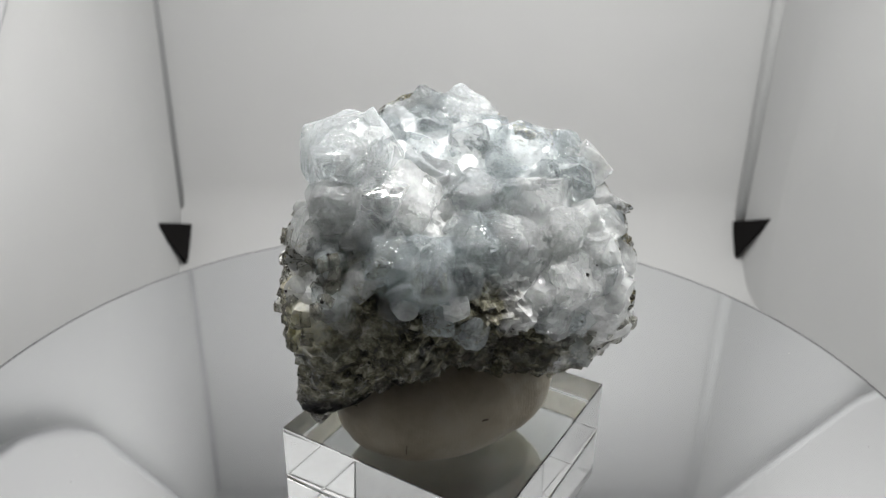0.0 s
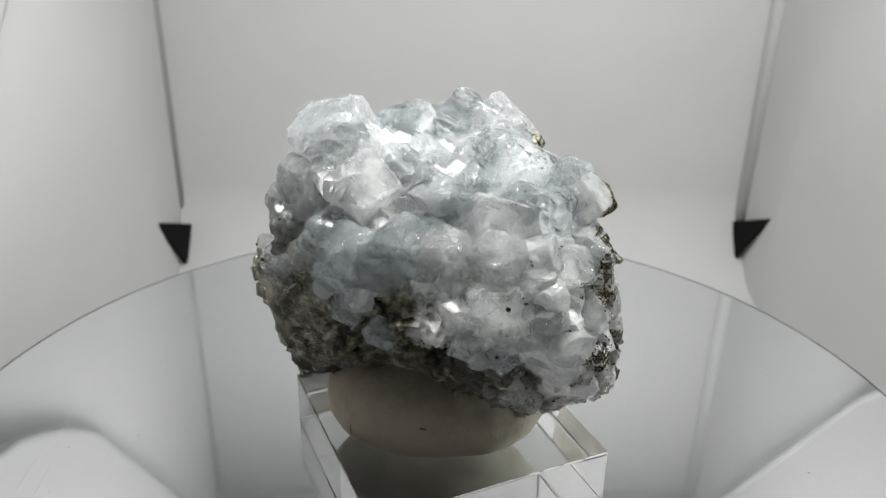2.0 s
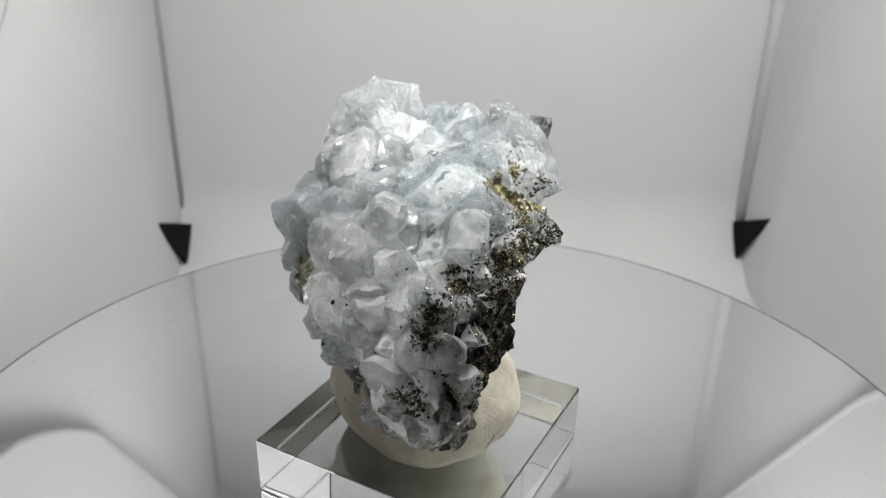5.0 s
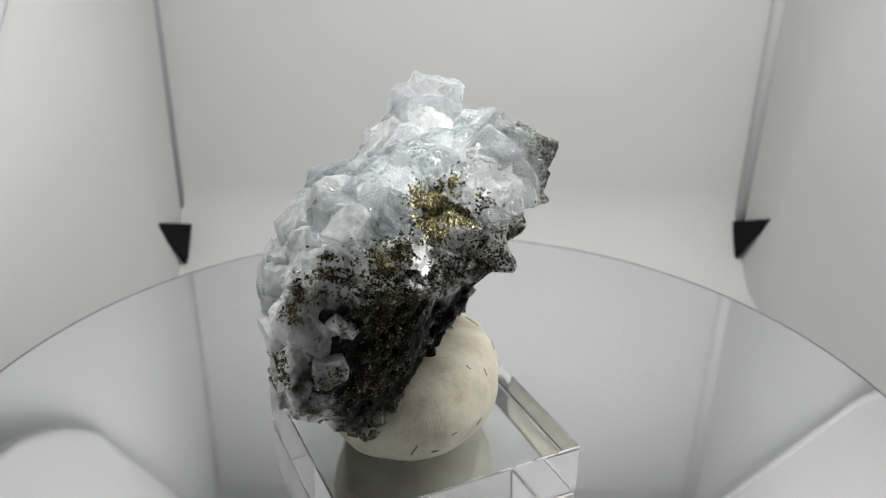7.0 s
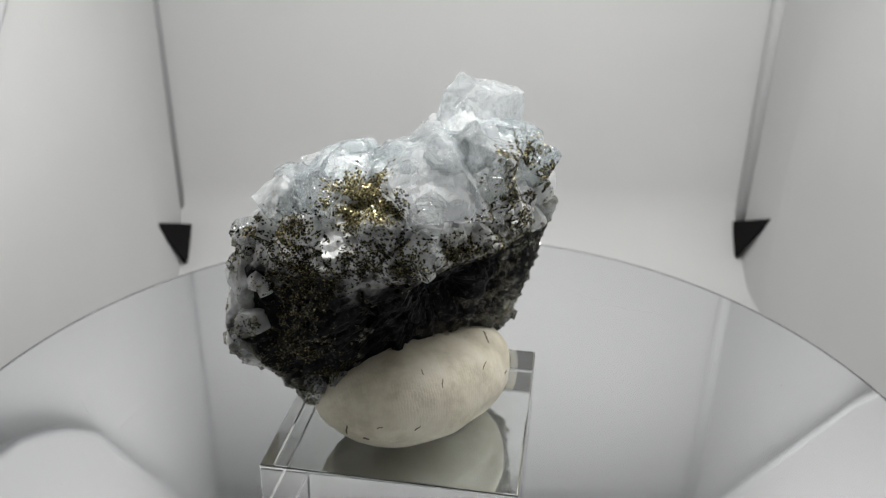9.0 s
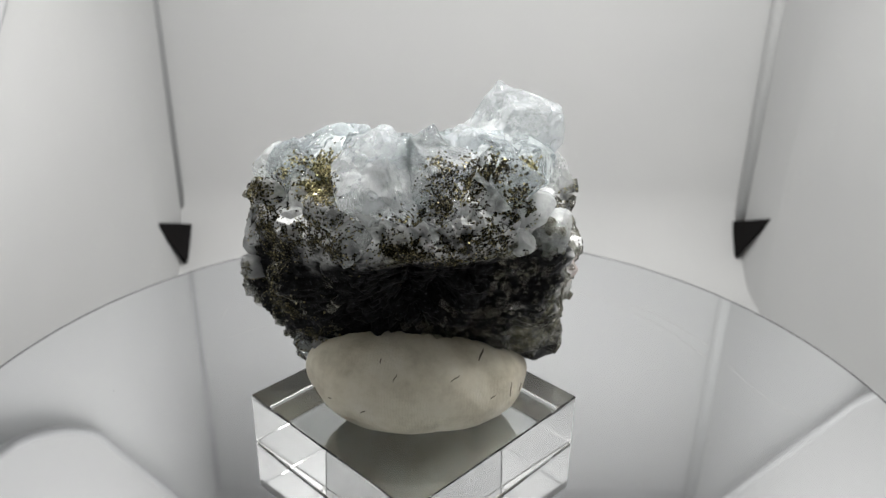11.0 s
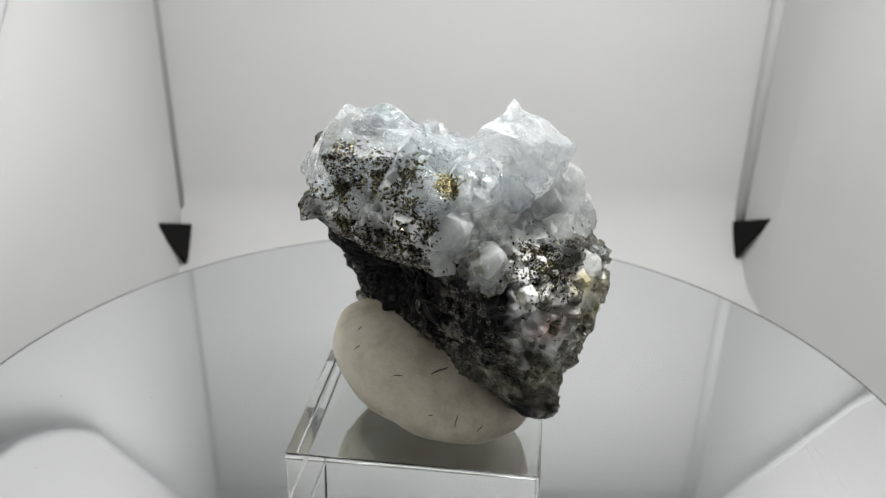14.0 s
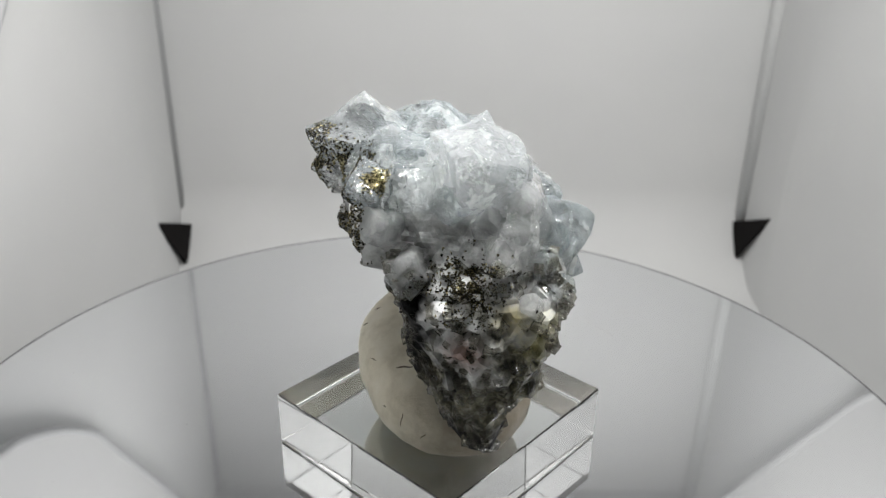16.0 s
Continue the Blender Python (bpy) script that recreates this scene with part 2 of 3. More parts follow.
def corner_gap(x, pts):
    bm = bmesh.new()
    f = bm.faces.new([bm.verts.new((x + (0.0015 if x < 0 else -0.0015), y, z)) for y, z in pts])
    g = bmesh.ops.extrude_face_region(bm, geom=[f])
    bmesh.ops.translate(bm, vec=(0.0015 if x < 0 else -0.0015, 0, 0), verts=[v for v in g["geom"] if isinstance(v, bmesh.types.BMVert)])
    bmesh.ops.recalc_face_normals(bm, faces=bm.faces[:])
    return tagged(part("trim", bm, DARK), "black triangular corner patch of the light tent", "corner patch", kind="structure")


corner_gap(X0 + 0.003, [(0.2110, 0.0475), (0.2660, 0.0225), (0.251, 0.005)])
corner_gap(X1 - 0.003, [(0.220, 0.049), (0.2685, 0.026), (0.258, 0.007)])


def seam(x, w, mat, label):
    bm = bmesh.new()
    bmesh.ops.create_cone(bm, cap_ends=True, segments=12, radius1=w, radius2=w, depth=ROOF - 0.026)
    bmesh.ops.translate(bm, vec=(x, Y1 - w * 0.6, ROOF / 2 + 0.013), verts=bm.verts)
    return tagged(part("trim", bm, mat, smooth=True), label, "seam", kind="structure")


SEAM = material("grey_seam", 0.8, 0.0, (0.36, 0.365, 0.37))[0]
PALE_SEAM = material("pale_seam", 0.8, 0.0, (0.56, 0.565, 0.565))[0]
# the grey of this strip also stands for the soft shade in the corner
seam(X0 + 0.0006, 0.0016, SEAM, "dark grey strip for the seam and soft shade of the tent corner")
seam(X1 - 0.001, 0.0040, PALE_SEAM, "pale grey rolled seam in the tent corner")



def flap(x, out, edge):
    """An upper gusset panel, hung in front of the side wall, with a piped lower edge."""
    bm = bmesh.new()
    inner, outer = x - out * 0.009, x - out * 0.006
    ring = list(edge) + [(edge[-1][0], ROOF - 0.001), (edge[0][0], ROOF - 0.001)]
    a = [bm.verts.new((inner, y, z)) for y, z in ring]
    c = [bm.verts.new((outer, y, z)) for y, z in ring]
    bm.faces.new(a)
    bm.faces.new(c[::-1])
    for k in range(len(ring)):
        q = (k + 1) % len(ring)
        bm.faces.new((a[q], a[k], c[k], c[q]))
    bmesh.ops.recalc_face_normals(bm, faces=bm.faces[:])
    ob = tagged(part("wall_flap", bm, FLAP), "white hanging flap with piped edge on the tent side", "tent flap", kind="structure")
    curve = bpy.data.curves.new("piping", "CURVE")
    curve.dimensions, curve.bevel_depth, curve.bevel_resolution = "3D", 0.0016, 3
    spline = curve.splines.new("POLY")
    spline.points.add(len(edge) - 1)
    for p, (y, z) in zip(spline.points, edge):
        p.co = (inner, y, z, 1)
    curve.materials.append(SEAM)
    new("piping", curve).parent = ob
    return ob


FLAP = material("white_flap_fabric", 0.75, 0.0, (0.52, 0.52, 0.52))[0]


def flap_edge(y0, z0, y1, z1, y2, z2, y3, z3):
    """Two straight runs joined by a round corner."""
    rows = [(y0, z0)]
    for k in range(9):
        u = k / 8
        a = u
        rows.append(((1 - a) ** 2 * y1 + 2 * a * (1 - a) * (y1 + y2) / 2 * 1.04 + a * a * y2, (1 - a) ** 2 * z1 + 2 * a * (1 - a) * ((z1 + z2) / 2 - 0.004) + a * a * z2))
    rows.append((y3, z3))
    return rows


flap(X0, -1, flap_edge(-0.06, 0.095, 0.056, 0.1325, 0.108, 0.170, 0.222, 0.325))
flap(X1, 1, flap_edge(-0.06, 0.075, 0.070, 0.118, 0.112, 0.158, 0.228, 0.322))

# ---- turntable ----
base = tagged(part("turntable", disc(0.07, 0.0, DISC_TOP - 0.0061, 0.003), PLASTIC), "white plastic motor base under the mirrored disc", "turntable")

turn_disc = new("turntable_disc")
turn_disc.location = (0, 0, DISC_TOP)
tagged(turn_disc, "round mirror-finish turntable disc with faint smears", "turntable disc")
OFF_CENTRE = (0.0002, 0.0013, 0)
part("mirror_plate", disc(0.1130, -0.006, 0.0, 0.0003), MIRROR, turn_disc).location = OFF_CENTRE


def ring(r0, r1, z0, z1, seg=160):
    bm = bmesh.new()
    loops = [[bm.verts.new((r * math.cos(6.283185 * k / seg), r * math.sin(6.283185 * k / seg), z)) for k in range(seg)] for r, z in ((r0, z0), (r1, z0), (r1, z1 - 0.0003), (r1 - 0.0003, z1), (r0, z1))]
    for a, c in zip(loops, loops[1:] + loops[:1]):
        for k in range(seg):
            bm.faces.new((a[k], a[(k + 1) % seg], c[(k + 1) % seg], c[k]))
    bmesh.ops.recalc_face_normals(bm, faces=bm.faces[:])
    return bm


RIM = material("dark_edge", 0.25, 0.3, (0.2, 0.2, 0.205))[0]
part("edge_band", ring(0.1131, 0.1136, -0.006, 0.0001), RIM, turn_disc, "thin dark polished edge of the disc").location = OFF_CENTRE
DUST = material("dust", 0.8, 0.0, (0.42, 0.42, 0.41))[0]


def thread(points, width, parent):
    """A hair-thin scratch or hair lying on the disc."""
    curve = bpy.data.curves.new("hair", "CURVE")
    curve.dimensions, curve.bevel_depth, curve.resolution_u = "3D", width, 6
    s = curve.splines.new("BEZIER")
    s.bezier_points.add(len(points) - 1)
    for p, (x, y) in zip(s.bezier_points, points):
        p.co = (x * 0.001, y * 0.001, width)
        p.handle_left_type = p.handle_right_type = "AUTO"
    curve.materials.append(DUST)
    ob = new("hair", curve)
    ob.parent = parent
    return ob


thread([(-20.8, -81.9), (-43.7, -76.1), (-57.3, -65.7), (-69.0, -49.2)], 0.00004, turn_disc)
thread([(56.4, -40.2), (60.6, -35.5), (64.0, -31.3)], 0.00004, turn_disc)
thread([(71.3, -46.9), (69.8, -40.7)], 0.00004, turn_disc)
thread([(-83.7, -30.5), (-74.5, -39.3), (-66.6, -51.2)], 0.00004, turn_disc)
thread([(-28.9, -80.3), (-49.3, -67.8), (-64.1, -50.3)], 0.00004, turn_disc)


def dust(count):
    """Fine dust on the disc."""
    pick, bm = random.Random(3), bmesh.new()
    for _ in range(count):
        a, d, s = pick.uniform(0, 6.28), 0.111 * math.sqrt(pick.uniform(0.09, 1)), pick.uniform(0.00006, 0.0002)
        m = pose(d * math.cos(a), d * math.sin(a), s * 0.4, 0, 0, pick.uniform(0, 90)) @ Matrix.Diagonal((s * pick.uniform(1, 2.5), s, s * 0.8, 1))
        bmesh.ops.create_cube(bm, size=1, matrix=m)
    ob = part("dust", bm, DUST, turn_disc, "fine grey dust specks")
    ob["kind"] = "stuff"
    return ob


dust(130)

# ---- acrylic block ----
bm = slab(-0.0251, 0.0251, -0.0251, 0.0251, 0.0002, 0.01275, 0.0004)
bmesh.ops.transform(bm, matrix=pose(0.004, -0.0012, 0, 0, 0, 13.43 - 45), verts=bm.verts)
block = tagged(part("acrylic_block", bm, ACRYLIC), "clear square acrylic display block on the turntable", "display block")
block.location = (0, 0, DISC_TOP)
block.visible_shadow = False


# ---- putty ----
def make_putty():
    dirs, faces = BALLS[6]
    a, b, c = 23.6, 17.6, 10.6
    k = (np.abs(dirs / np.array((a, b, c))) ** 2.15).sum(1) ** (-1 / 2.15)
    tilt = np.array((pose(0, 0, 0, 13, -2, 0) @ pose(0, 0, 0, 0, 0, 28)).to_3x3())
    v = dirs * k[:, None]
    v[:, 2] = np.where(v[:, 2] < 0, v[:, 2] * 1.3, v[:, 2])
    v = v @ tilt.T
    out = []
    for p in v:
        q = Vector(p)
        w = 0.5 * noise.noise(q * 0.12) + 0.12 * noise.noise(q * 0.5)
        q *= 1 + w * 0.07
        q += Vector((3.2, -2.0, 20.6))
        q.z = max(q.z, 12.78)
        out.append(q * 0.001)
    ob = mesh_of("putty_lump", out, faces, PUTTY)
    return tagged(ob, "cream oval lump of mounting putty pressed on the acrylic block", "mounting putty")


putty = make_putty()
putty.location = (0, 0, DISC_TOP)
FIBRE = material("dark_fibre", 0.8, 0.0, (0.07, 0.055, 0.04))[0]


def fibre(x, y, z, length, lean, width=0.12):
    """A short dark fibre or nick pressed into the putty near a given place."""
    skin = BVHTree.FromPolygons([v.co for v in putty.data.vertices], [tuple(p.vertices) for p in putty.data.polygons])
    place, normal, _, _ = skin.find_nearest(Vector((x, y, z)) * 0.001)
    side = normal.cross(Vector((0, 0, 1))).normalized()
    along = side * math.cos(radians(lean)) + normal.cross(side) * math.sin(radians(lean))
    verts, faces = [], []
    for k in range(5):
        u = (k / 4 - 0.5) * length * 0.001
        q = skin.find_nearest(place + along * u + normal.cross(along) * 0.00008 * math.sin(k * 1.9))
        w = width * 0.001 * (0.35 + math.sin(math.pi * (k + 0.5) / 5))
        cross = q[1].cross(along).normalized()
        for s, lift in ((-1, -0.0001), (0, 0.00016), (1, -0.0001)):
            verts.append(q[0] + cross * s * w + q[1] * lift)
        if k:
            n = len(verts)
            faces += [(n - 6, n - 3, n - 2, n - 5), (n - 5, n - 2, n - 1, n - 4)]
    return mesh_of("fibre", verts, faces, FIBRE, putty)


fibre(-19.6, 3.3, 20.5, 3.2, 80)
fibre(-11.2, 3.2, 28.5, 3.6, 30, 0.25)
fibre(-7.3, 10.5, 26.7, 2.4, 20)
fibre(3.9, 14.2, 27.2, 1.6, 60)
fibre(7.3, 12.5, 29.0, 1.2, 80)
fibre(18.8, 13.4, 17.6, 1.5, 10, 0.35)
fibre(21.0, 9.8, 19.2, 4.0, 75, 0.25)
fibre(16.0, 14.5, 22.0, 1.3, 20)
fibre(9.5, 16.0, 21.0, 1.6, 40)
fibre(-4.5, -21.0, 16.5, 2.4, 88)
fibre(11.0, -19.0, 21.5, 1.4, 10, 0.25)
fibre(-20.0, -2.0, 18.0, 1.8, 50)
fibre(-16.0, 8.0, 21.0, 1.2, 20)

# ---- mineral specimen ----
specimen = new("mineral_specimen")
specimen.location = (0, 0, DISC_TOP)
tagged(specimen, "pale blue-white crystal cluster on grey matrix with pyrite specks", "mineral")
MIDDLE = np.array((4.5, -4.5, 47.0))
# how far the lump reaches from its middle, in millimetres: one row for each slope, twelve directions round
REACH = {
    -75: (23.9, 25.8, 24.0, 22.5, 22.1, 23.5, 24.3, 22.5, 21.5, 19.5, 19.5, 21.3),
    -50: (29.5, 27.8, 19.8, 16.5, 17.3, 20.3, 28.6, 27.8, 21.0, 19.0, 19.0, 23.3),
    -25: (34.8, 27.9, 19.1, 16.0, 15.3, 17.8, 29.4, 34.8, 25.8, 20.8, 19.5, 25.3),
    0: (33.5, 28.8, 21.0, 16.5, 16.8, 19.8, 32.5, 34.5, 25.5, 23.5, 23.5, 27.0),
    25: (31.0, 34.3, 30.3, 29.3, 29.5, 32.0, 32.0, 33.3, 25.8, 23.5, 22.3, 25.0),
    50: (28.3, 31.3, 32.0, 34.0, 35.0, 35.0, 35.3, 34.3, 24.1, 22.3, 22.5, 23.0),
    75: (23.3, 24.5, 26.1, 25.5, 27.5, 26.5, 25.1, 24.5, 23.5, 22.5, 22.5, 22.0),
}
# feet and hollows of the lump: bearing, slope, tightness, millimetres out or in
LOBES = [(-163, -43, 60, 11.5), (16, -46, 40, 5.3), (140, 10, 40, -3.0), (11, -19, 40, 3.7), (11, 18, 40, 1.4), (-167, -22, 90, 2.0),
         (99, 16, 90, -3.9), (-46, -30, 40, -2.5), (18, -65, 90, 3.5), (168, -5, 90, -3.5), (39, -37, 40, -2.3), (-126, -63, 40, -2.2), (133, -18, 40, -2.2), (-21, 9, 90, 1.5), (103, -15, 12, -6.0), (-80, -58, 30, -1.0),
         (127, -3, 60, -1.5), (112, 8, 60, -2.5), (3, 5, 12, 1.6)]

SURFACE = []


def make_rock():
    dirs, faces = BALLS[6]
    ways = np.array([direction(30 * k, el) for el in REACH for k in range(12)])
    far = np.array([d for row in REACH.values() for d in row])
    weight = np.exp(38 * (dirs @ ways.T - 1)) * np.sqrt(np.maximum(1 - ways[:, 2] ** 2, 0.01))
    r = weight @ far / weight.sum(1) - 0.3
    for az, el, tight, rise in LOBES:
        r = r + rise * np.exp(tight * (dirs @ np.array(direction(az, el)) - 1))
    # the crystals stand on the top and on the front, where the lump itself stays lower
    r = r - 3.2 * np.clip((dirs[:, 2] - 0.1) / 0.4, 0, 1)
    r = r - 1.6 * np.clip((dirs @ np.array((0.45, -0.8, 0.35)) - 0.3) / 0.3, 0, 1)
    out = []
    for d, rr in zip(dirs, r):
        p = Vector(d * rr)
        f, _ = noise.voronoi(p * 0.2)
        g, _ = noise.voronoi(p * 0.5)
        h, _ = noise.voronoi(p * 1.1)
        cleft = max(0.0, 0.12 - abs(noise.noise(p * 0.28))) / 0.12
        w = 2.6 * (0.5 - f[0]) + 1.1 * (0.45 - g[0]) + 0.4 * (0.4 - h[0]) + 1.3 * noise.noise(p * 0.13) + 0.8 * noise.noise(p * 0.45) - 1.5 * cleft
        out.append((np.array(p + Vector(d) * w) + MIDDLE) * 0.001)
    SURFACE.append((out, faces))
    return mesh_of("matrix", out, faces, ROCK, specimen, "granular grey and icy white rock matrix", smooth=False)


rock = make_rock()
rng = random.Random(7)


def fracture(x, y, z, size, parent):
    """Thin, bent cleavage flaws inside a crystal that catch the light."""
    bm = bmesh.new()
    for _ in range(9):
        turn = Euler([rng.uniform(0, 6.28) for _ in range(3)]).to_matrix()
        at = Vector([rng.uniform(-1, 1) for _ in range(3)]).normalized() * size * rng.uniform(0.2, 0.36)
        wide, seed = size * rng.uniform(0.03, 0.10), rng.uniform(0, 90)
        rings = [[at + turn @ Vector((0, 0, 0))]]
        for k in (0.5, 1.0):
            rows = []
            for q in range(12):
                a = math.pi * q / 6
                rad = wide * k * (1 + 0.45 * noise.noise((math.cos(a), math.sin(a), seed)))
                p = Vector((rad * math.cos(a), rad * math.sin(a) * 0.7, 0.35 * wide * noise.noise((math.cos(a) * k, math.sin(a) * k, seed + 9))))
                rows.append(at + turn @ p)
            rings.append(rows)
        vs = [[bm.verts.new((p + Vector((x, y, z))) * 0.001) for p in row] for row in rings]
        for q in range(12):
            bm.faces.new((vs[0][0], vs[1][q], vs[1][(q + 1) % 12]))
            bm.faces.new((vs[1][q], vs[2][q], vs[2][(q + 1) % 12], vs[1][(q + 1) % 12]))
    bmesh.ops.solidify(bm, geom=bm.faces[:], thickness=0.00006)
    return part("fracture", bm, FLAW, parent, smooth=True)


FLAW, flaw_tree, flaw = material("cleavage_flaw", 0.05, 0.0, (0.93, 0.95, 0.96))
flaw.inputs["Transmission Weight"].default_value = 0.45


def crystal(x, y, z, size, mat=None):
    """A blocky crystal that leans outwards: a cube with cut corners, narrow worn edges and uneven faces."""
    bm = bmesh.new()
    half = size * 0.5
    bmesh.ops.create_cube(bm, size=size * 1.5)
    lean = (Vector((x, y, z)) - Vector(MIDDLE)).to_track_quat("Z", "Y").to_matrix()
    turn = lean @ Euler((rng.uniform(-0.6, 0.6), rng.uniform(-0.6, 0.6), rng.uniform(0, 6.28))).to_matrix()
    cuts = []
    for n in ((1, 0, 0), (-1, 0, 0), (0, 1, 0), (0, -1, 0), (0, 0, 1), (0, 0, -1)):
        cuts.append((Vector(n) + Vector([rng.uniform(-0.2, 0.2) for _ in range(3)]), rng.uniform(0.78, 1.0)))
    for sx in (-1, 1):
        for sy in (-1, 1):
            for n in ((sx, sy, 0), (sx, 0, sy), (0, sx, sy)):
                if rng.random() < 0.5:
                    cuts.append((Vector(n) + Vector([rng.uniform(-0.35, 0.35) for _ in range(3)]), rng.uniform(0.98, 1.2)))
            for sz in (-1, 1):
                if rng.random() < 0.8:
                    cuts.append((Vector((sx, sy, sz)) + Vector([rng.uniform(-0.4, 0.4) for _ in range(3)]), rng.uniform(0.98, 1.3)))
    for n, d in cuts:
        n = turn @ n.normalized()
        bmesh.ops.bisect_plane(bm, geom=bm.verts[:] + bm.edges[:] + bm.faces[:], plane_co=n * half * d, plane_no=n, clear_outer=True)
        bmesh.ops.holes_fill(bm, edges=[e for e in bm.edges if e.is_boundary], sides=0)
    bmesh.ops.remove_doubles(bm, verts=bm.verts[:], dist=size * 0.01)
    bmesh.ops.bevel(bm, geom=bm.edges[:], offset=size * 0.018, segments=1, affect="EDGES", profile=0.5)
    bmesh.ops.recalc_face_normals(bm, faces=bm.faces[:])
    bmesh.ops.triangulate(bm, faces=bm.faces[:])
    if size > 5:
        for _ in range(2):
            bmesh.ops.subdivide_edges(bm, edges=[e for e in bm.edges if e.calc_length() > 1.6], cuts=2, use_grid_fill=True)
            bmesh.ops.triangulate(bm, faces=bm.faces[:])
        here = Vector((x, y, z))
        for v in bm.verts:
            q = v.co + here
            chip, _ = noise.voronoi(q * (2.4 / size))
            v.co += v.co.normalized() * (0.035 * size * noise.noise(q * (3.0 / size)) - 0.07 * size * max(0.0, chip[0] - 0.45) + 0.012 * size * round(3 * noise.noise(q * (5.0 / size))))
    bmesh.ops.transform(bm, matrix=Matrix.Scale(0.001, 4) @ Matrix.Translation((x, y, z)), verts=bm.verts)
    bm.verts.index_update()
    SURFACE.append(([v.co.copy() for v in bm.verts], [[v.index for v in f.verts] for f in bm.faces]))
    if mat is None:
        mat = rng.choice((CLEAR, MILKY, MILKY, BLUE))
    ob = part("crystal", bm, mat, specimen, smooth=size > 5)
    ob.data.set_sharp_from_angle(angle=radians(24))
    if size > 9:
        fracture(x, y, z, size, ob)
    return ob


crystal(16.4, 2.5, 64.8, 15.7, BLUE)
crystal(5.2, 13.7, 67.9, 15.1, CLEAR)
crystal(-13.1, -10.7, 71.2, 15.8, CLEAR)
crystal(18.7, -7.9, 59.6, 14.2, MILKY)
crystal(-0.3, -21.3, 53.7, 14.0, BLUE)
crystal(6.9, -17.4, 57.0, 13.9, BLUE)
crystal(-5.1, -12.7, 64.1, 12.6, MILKY)
crystal(13.9, -16.1, 56.5, 11.8, MILKY)
crystal(24.2, -14.5, 50.6, 11.3, MILKY)
crystal(-4.2, 15.4, 70.8, 10.9, CLEAR)
crystal(-1.2, -0.7, 67.0, 10.7, BLUE)
crystal(-8.4, -17.1, 60.1, 10.4, CLEAR)
crystal(-6.9, -21.0, 56.8, 10.4, BLUE)
crystal(21.6, -12.5, 58.1, 10.3, MILKY)
crystal(-4.9, -22.1, 51.3, 9.8, BLUE)
crystal(-17.6, 0.4, 68.4, 9.6, BLUE)
crystal(-15.9, -16.9, 65.7, 9.6, MILKY)
crystal(-19.6, -16.9, 60.8, 9.4, MILKY)
crystal(25.4, 5.9, 65.6, 9.4, BLUE)
crystal(-2.5, -6.7, 66.7, 9.2, CLEAR)
crystal(31.2, -3.8, 55.4, 9.1, MILKY)
crystal(10.9, 6.8, 70.1, 9.0, BLUE)
crystal(-11.2, 6.0, 70.6, 9.0, BLUE)
crystal(26.3, -1.6, 64.3, 8.9, BLUE)
crystal(4.6, -22.7, 54.7, 8.8, BLUE)
crystal(35.3, -2.3, 40.1, 8.7, MILKY)
crystal(-1.2, 8.6, 71.1, 8.6, BLUE)
crystal(-6.7, 6.0, 71.4, 8.5, CLEAR)
crystal(34.9, -3.7, 49.0, 8.4, MILKY)
crystal(7.5, -10.1, 64.3, 8.4, CLEAR)
crystal(-9.3, 2.8, 70.9, 8.3, BLUE)
crystal(13.2, -7.4, 63.5, 8.3, BLUE)
crystal(34.1, -7.9, 44.1, 8.3, MILKY)
crystal(34.8, 0.7, 48.5, 8.1, MILKY)
crystal(-16.8, 8.3, 68.1, 8.1, BLUE)
crystal(-10.9, -14.3, 69.5, 8.0, CLEAR)
crystal(7.1, 2.8, 68.7, 8.0, CLEAR)
crystal(34.1, -0.9, 54.0, 8.0, MILKY)
crystal(24.0, 8.9, 66.1, 7.7, CLEAR)
crystal(29.6, 4.6, 65.2, 7.6, MILKY)
crystal(28.2, -9.7, 54.4, 7.6, MILKY)
crystal(10.6, 17.9, 58.1, 7.1, MILKY)
crystal(-17.2, -19.1, 57.7, 7.1, CLEAR)
crystal(-2.1, 13.0, 73.6, 7.1, CLEAR)
crystal(-11.7, -19.5, 61.4, 7.1, CLEAR)
crystal(-5.1, 17.5, 66.8, 7.0, MILKY)
crystal(-19.6, 5.1, 62.5, 7.0, MILKY)
crystal(15.7, 15.3, 62.4, 7.0, MILKY)
crystal(31.9, -10.6, 50.2, 6.7, MILKY)
crystal(37.3, -2.9, 34.8, 6.7, MILKY)
crystal(19.2, -18.9, 49.4, 6.5, MILKY)
crystal(2.3, 13.5, 73.4, 6.4, BLUE)
crystal(-18.7, -7.1, 67.1, 6.4, BLUE)
crystal(31.5, -10.3, 52.9, 6.1, MILKY)
crystal(34.1, 0.3, 57.9, 5.8, MILKY)
crystal(28.8, 11.4, 63.0, 5.7, MILKY)
crystal(35.9, -0.8, 50.5, 5.6, MILKY)
crystal(-19.2, -13.3, 64.9, 5.6, MILKY)
crystal(32.4, 1.1, 59.8, 5.5, MILKY)
crystal(3.9, -26.1, 50.6, 5.3, MILKY)
crystal(34.3, 3.1, 50.3, 5.2, MILKY)
crystal(-23.4, -16.8, 55.0, 4.3, MILKY)
crystal(36.7, -6.1, 37.9, 4.2, MILKY)
crystal(34.2, 5.6, 50.2, 3.3, MILKY)


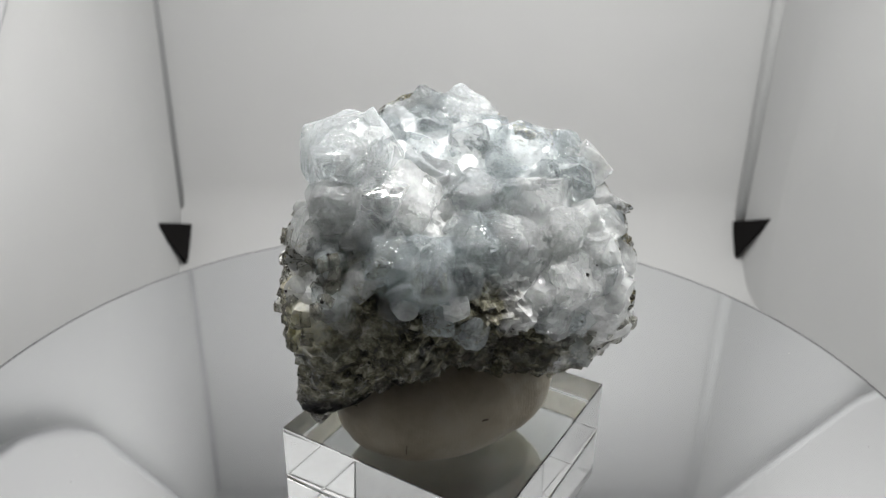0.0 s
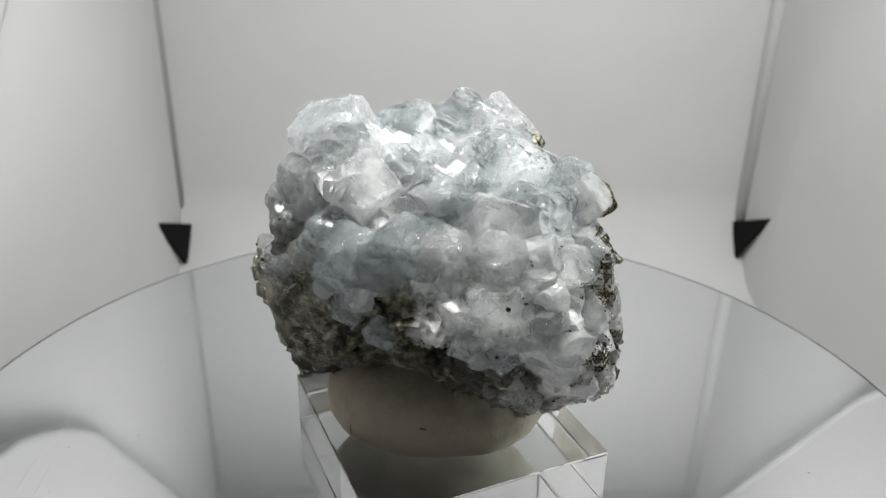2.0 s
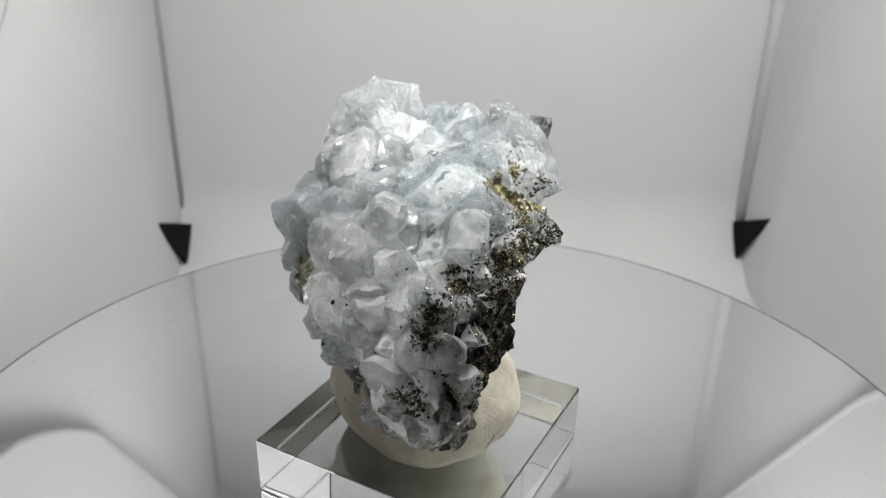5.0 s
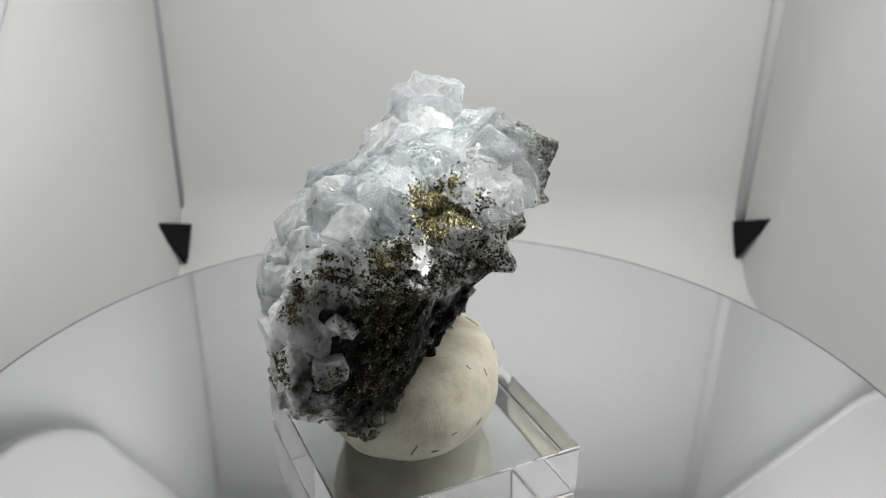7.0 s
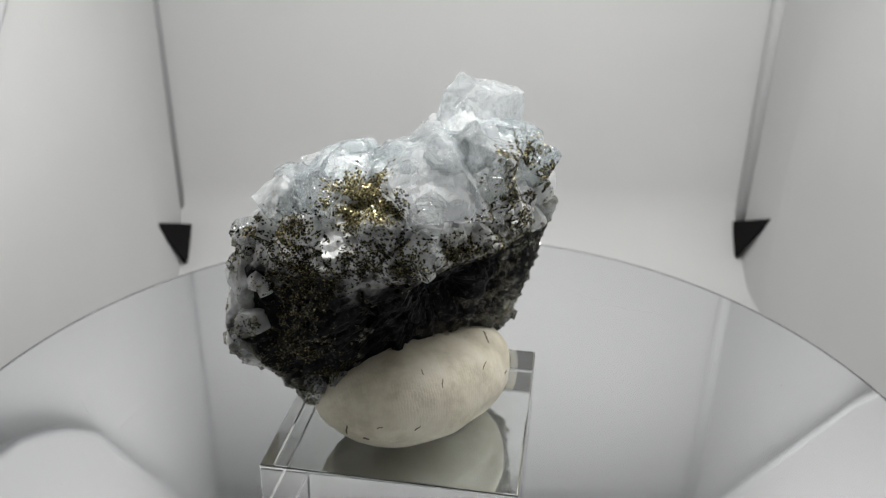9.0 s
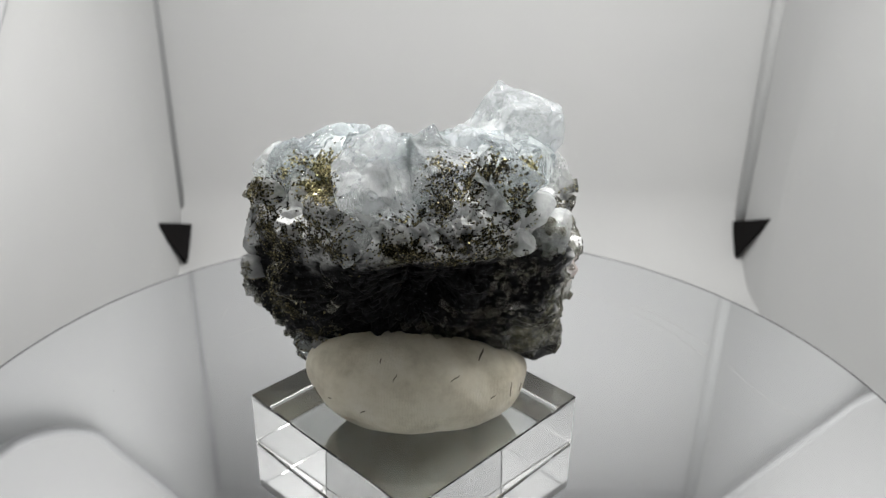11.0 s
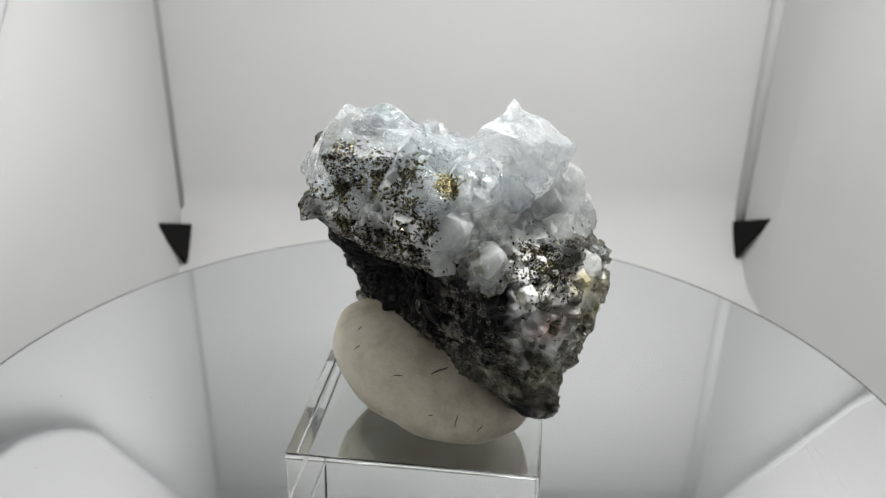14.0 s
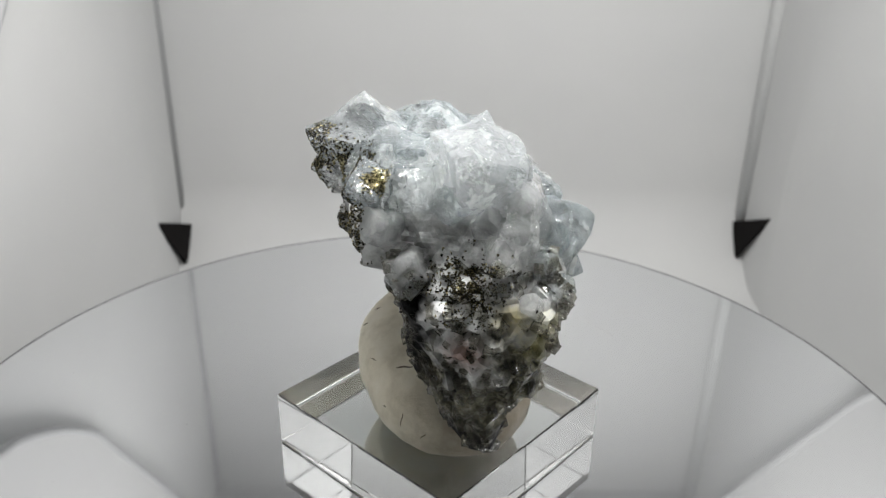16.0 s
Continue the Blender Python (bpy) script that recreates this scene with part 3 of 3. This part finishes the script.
def fill_gaps(count):
    """Small crystals that grow on the icy side of the matrix, between the large ones."""
    rows = [Vector(p) * 1000 for p in SURFACE[0][0]]
    made = 0
    while made < count:
        p = rng.choice(rows)
        if (p.z > 54 and (p.y < 9 or p.z > 61)) or (p.z > 42 and p.y < -8) or (p.x > 20 and p.y < 6 and p.z > 22):
            size = rng.uniform(3.5, 9.0) if p.z > 54 else rng.uniform(3.0, 7.0)
            p = p + (Vector(MIDDLE) - p).normalized() * (size * 0.42 - 1.9)
            crystal(p.x, p.y, p.z, size)
            made += 1


fill_gaps(60)


def outer_skin():
    verts, polys = [], []
    for v, f in SURFACE:
        n = len(verts)
        verts += [Vector(p) for p in v]
        polys += [[i + n for i in q] for q in f]
    return BVHTree.FromPolygons(verts, polys)


SKIN = outer_skin()
HEART = Vector(MIDDLE) * 0.001
CUBE = np.array([(x, y, z) for x in (-1, 1) for y in (-1, 1) for z in (-1, 1)]) * 0.5
CUBE_FACES = [(0, 1, 3, 2), (4, 6, 7, 5), (0, 4, 5, 1), (2, 3, 7, 6), (0, 2, 6, 4), (1, 5, 7, 3)]


def grains(name, mat, spots, low, high, label=""):
    """Many little cubic grains, sitting on the skin near the spots, in one mesh."""
    verts, faces = [], []
    for p in spots:
        way = (HEART - p).normalized()
        hit = SKIN.ray_cast(p - way * 0.03, way)[0]
        if hit is None or (hit - p).length > 0.006:
            continue
        size = rng.uniform(low, high)
        m = np.array(Euler([rng.uniform(0, 6) for _ in range(3)]).to_matrix())
        flat = np.array([rng.uniform(0.6, 1.3) for _ in range(3)])
        n = len(verts)
        verts += [tuple(q) for q in (CUBE * flat * size) @ m.T + np.array(hit + way * size * 0.3)]
        faces += [tuple(i + n for i in f) for f in CUBE_FACES]
    ob = mesh_of(name, verts, faces, mat, specimen, label, smooth=False)
    ob["kind"] = "stuff"
    return ob


def scattered(count, test):
    rows, spots = [Vector(p) for p in SURFACE[0][0]], []
    while len(spots) < count:
        p = rng.choice(rows)
        if test(p):
            spots.append(p + Vector([rng.uniform(-0.0004, 0.0004) for _ in range(3)]))
    return spots


grains("quartz_druse", QUARTZ, scattered(1100, lambda p: p.z < 0.058 and p.y < 0.004 and (p.z < 0.040 or p.x < -0.012)), 0.0007, 0.0022, "tiny glittering quartz grains")
grains("quartz_sparkle", QUARTZ, scattered(300, lambda p: p.y > -0.002 and 0.016 < p.z < 0.056 and (p.x > 0.016 or p.x < -0.014) and noise.noise(p * 160) > -0.1), 0.0003, 0.0011, "small pale quartz grains in the blackened lower rock")
grains("biotite_specks", DARK, scattered(240, lambda p: p.z < 0.060 and noise.noise(p * 200) > 0.1 and (p.z < 0.045 or p.x < -0.010 or p.x > 0.022)), 0.0002, 0.0006, "small black mineral specks")


def pyrite(x, y, z, r, mat=PYRITE):
    """A crust of pyrite: dense clumps and thin level veins round a place, r millimetres wide."""
    middle, spots = Vector((x, y, z)) * 0.001, []
    for _ in range(int(130 * r * r) + 40):
        p = middle + Vector([rng.gauss(0, 0.5 * r * 0.001) for _ in range(3)])
        q = Vector((p.x, p.y, p.z * 1.7))
        vein = abs(noise.noise(q * 300)) < 0.05 and noise.noise(q * 120) > -0.2
        clump = 0.6 * noise.noise(q * 1000) + noise.noise(q * 330) > (0.5 if mat is PYRITE else 0.15)
        if vein or clump:
            for _ in range(3):
                spots.append(p + Vector([rng.gauss(0, 0.00013) for _ in range(3)]))
    return grains("pyrite", mat, spots, 0.0001, 0.00032, "brassy pyrite grains" if mat is BRASS else "dark glinting pyrite grains")


pyrite(-9.7, 18.5, 56.8, 6.8)
pyrite(-16.4, 14.5, 57.5, 5.2)
pyrite(31.0, 8.0, 36.6, 5.6)
pyrite(30.2, 13.3, 60.0, 6.2)
pyrite(26.5, 13.3, 55.5, 5.8)
pyrite(-1.5, 21.0, 57.3, 5.4)
pyrite(27.5, 10.7, 47.4, 5.7)
pyrite(13.3, 20.5, 58.0, 5.4)
pyrite(26.0, 8.0, 26.5, 5.0)
pyrite(31.8, 9.4, 54.4, 5.5)
pyrite(-25.7, -11.2, 53.3, 5.4)
pyrite(1.9, 21.7, 58.2, 4.6)
pyrite(-25.7, -11.5, 56.8, 4.8)
pyrite(-17.8, 15.1, 66.6, 4.6)
pyrite(20.0, 13.4, 70.9, 4.1, BRASS)
pyrite(32.0, 6.9, 42.9, 3.8)
pyrite(18.7, 19.3, 58.9, 3.7)
pyrite(17.3, 16.9, 68.1, 3.7, BRASS)
pyrite(22.0, 17.2, 57.1, 3.3)
pyrite(36.8, -2.4, 53.6, 3.2)
pyrite(21.8, 14.6, 66.9, 3.2, BRASS)
pyrite(-14.3, 11.6, 72.3, 3.1)
pyrite(-19.1, 13.6, 64.4, 2.9)
pyrite(-5.6, 20.5, 67.2, 2.9)
pyrite(-11.2, 15.6, 72.2, 2.9)
pyrite(-6.0, 18.5, 71.9, 2.8)
pyrite(33.9, 11.7, 63.3, 2.8, BRASS)
pyrite(-20.3, 12.1, 64.2, 2.8)
pyrite(38.3, -4.8, 41.2, 2.8)
pyrite(35.6, 3.3, 60.8, 2.7)
pyrite(16.9, 13.6, 71.0, 2.7, BRASS)
pyrite(-2.1, 22.6, 64.6, 2.5)
pyrite(38.3, 2.6, 44.8, 2.4)
pyrite(-20.5, 10.5, 63.2, 2.3)
pyrite(-11.4, 17.6, 70.6, 2.3, BRASS)
pyrite(36.9, -0.2, 56.9, 2.3)
pyrite(14.1, 18.6, 67.6, 2.1)
pyrite(-19.2, 6.2, 70.2, 1.9, BRASS)
pyrite(37.0, 1.6, 55.7, 1.8)
pyrite(35.7, 4.8, 59.9, 1.8)
pyrite(29.7, 13.5, 64.7, 1.7)
pyrite(-19.1, 6.0, 72.2, 1.4, BRASS)
pyrite(36.8, -1.9, 51.6, 1.4)
pyrite(-13.7, 9.4, 73.3, 0.8)




# ---- what turns ----
def motions():
    rows = [(0.5 * k, pose(0, 0, DISC_TOP, 0, 0, -SPIN * 0.5 * k)) for k in range(33)]
    for thing in (turn_disc, block, putty, specimen):
        walk(thing, rows)


motions()
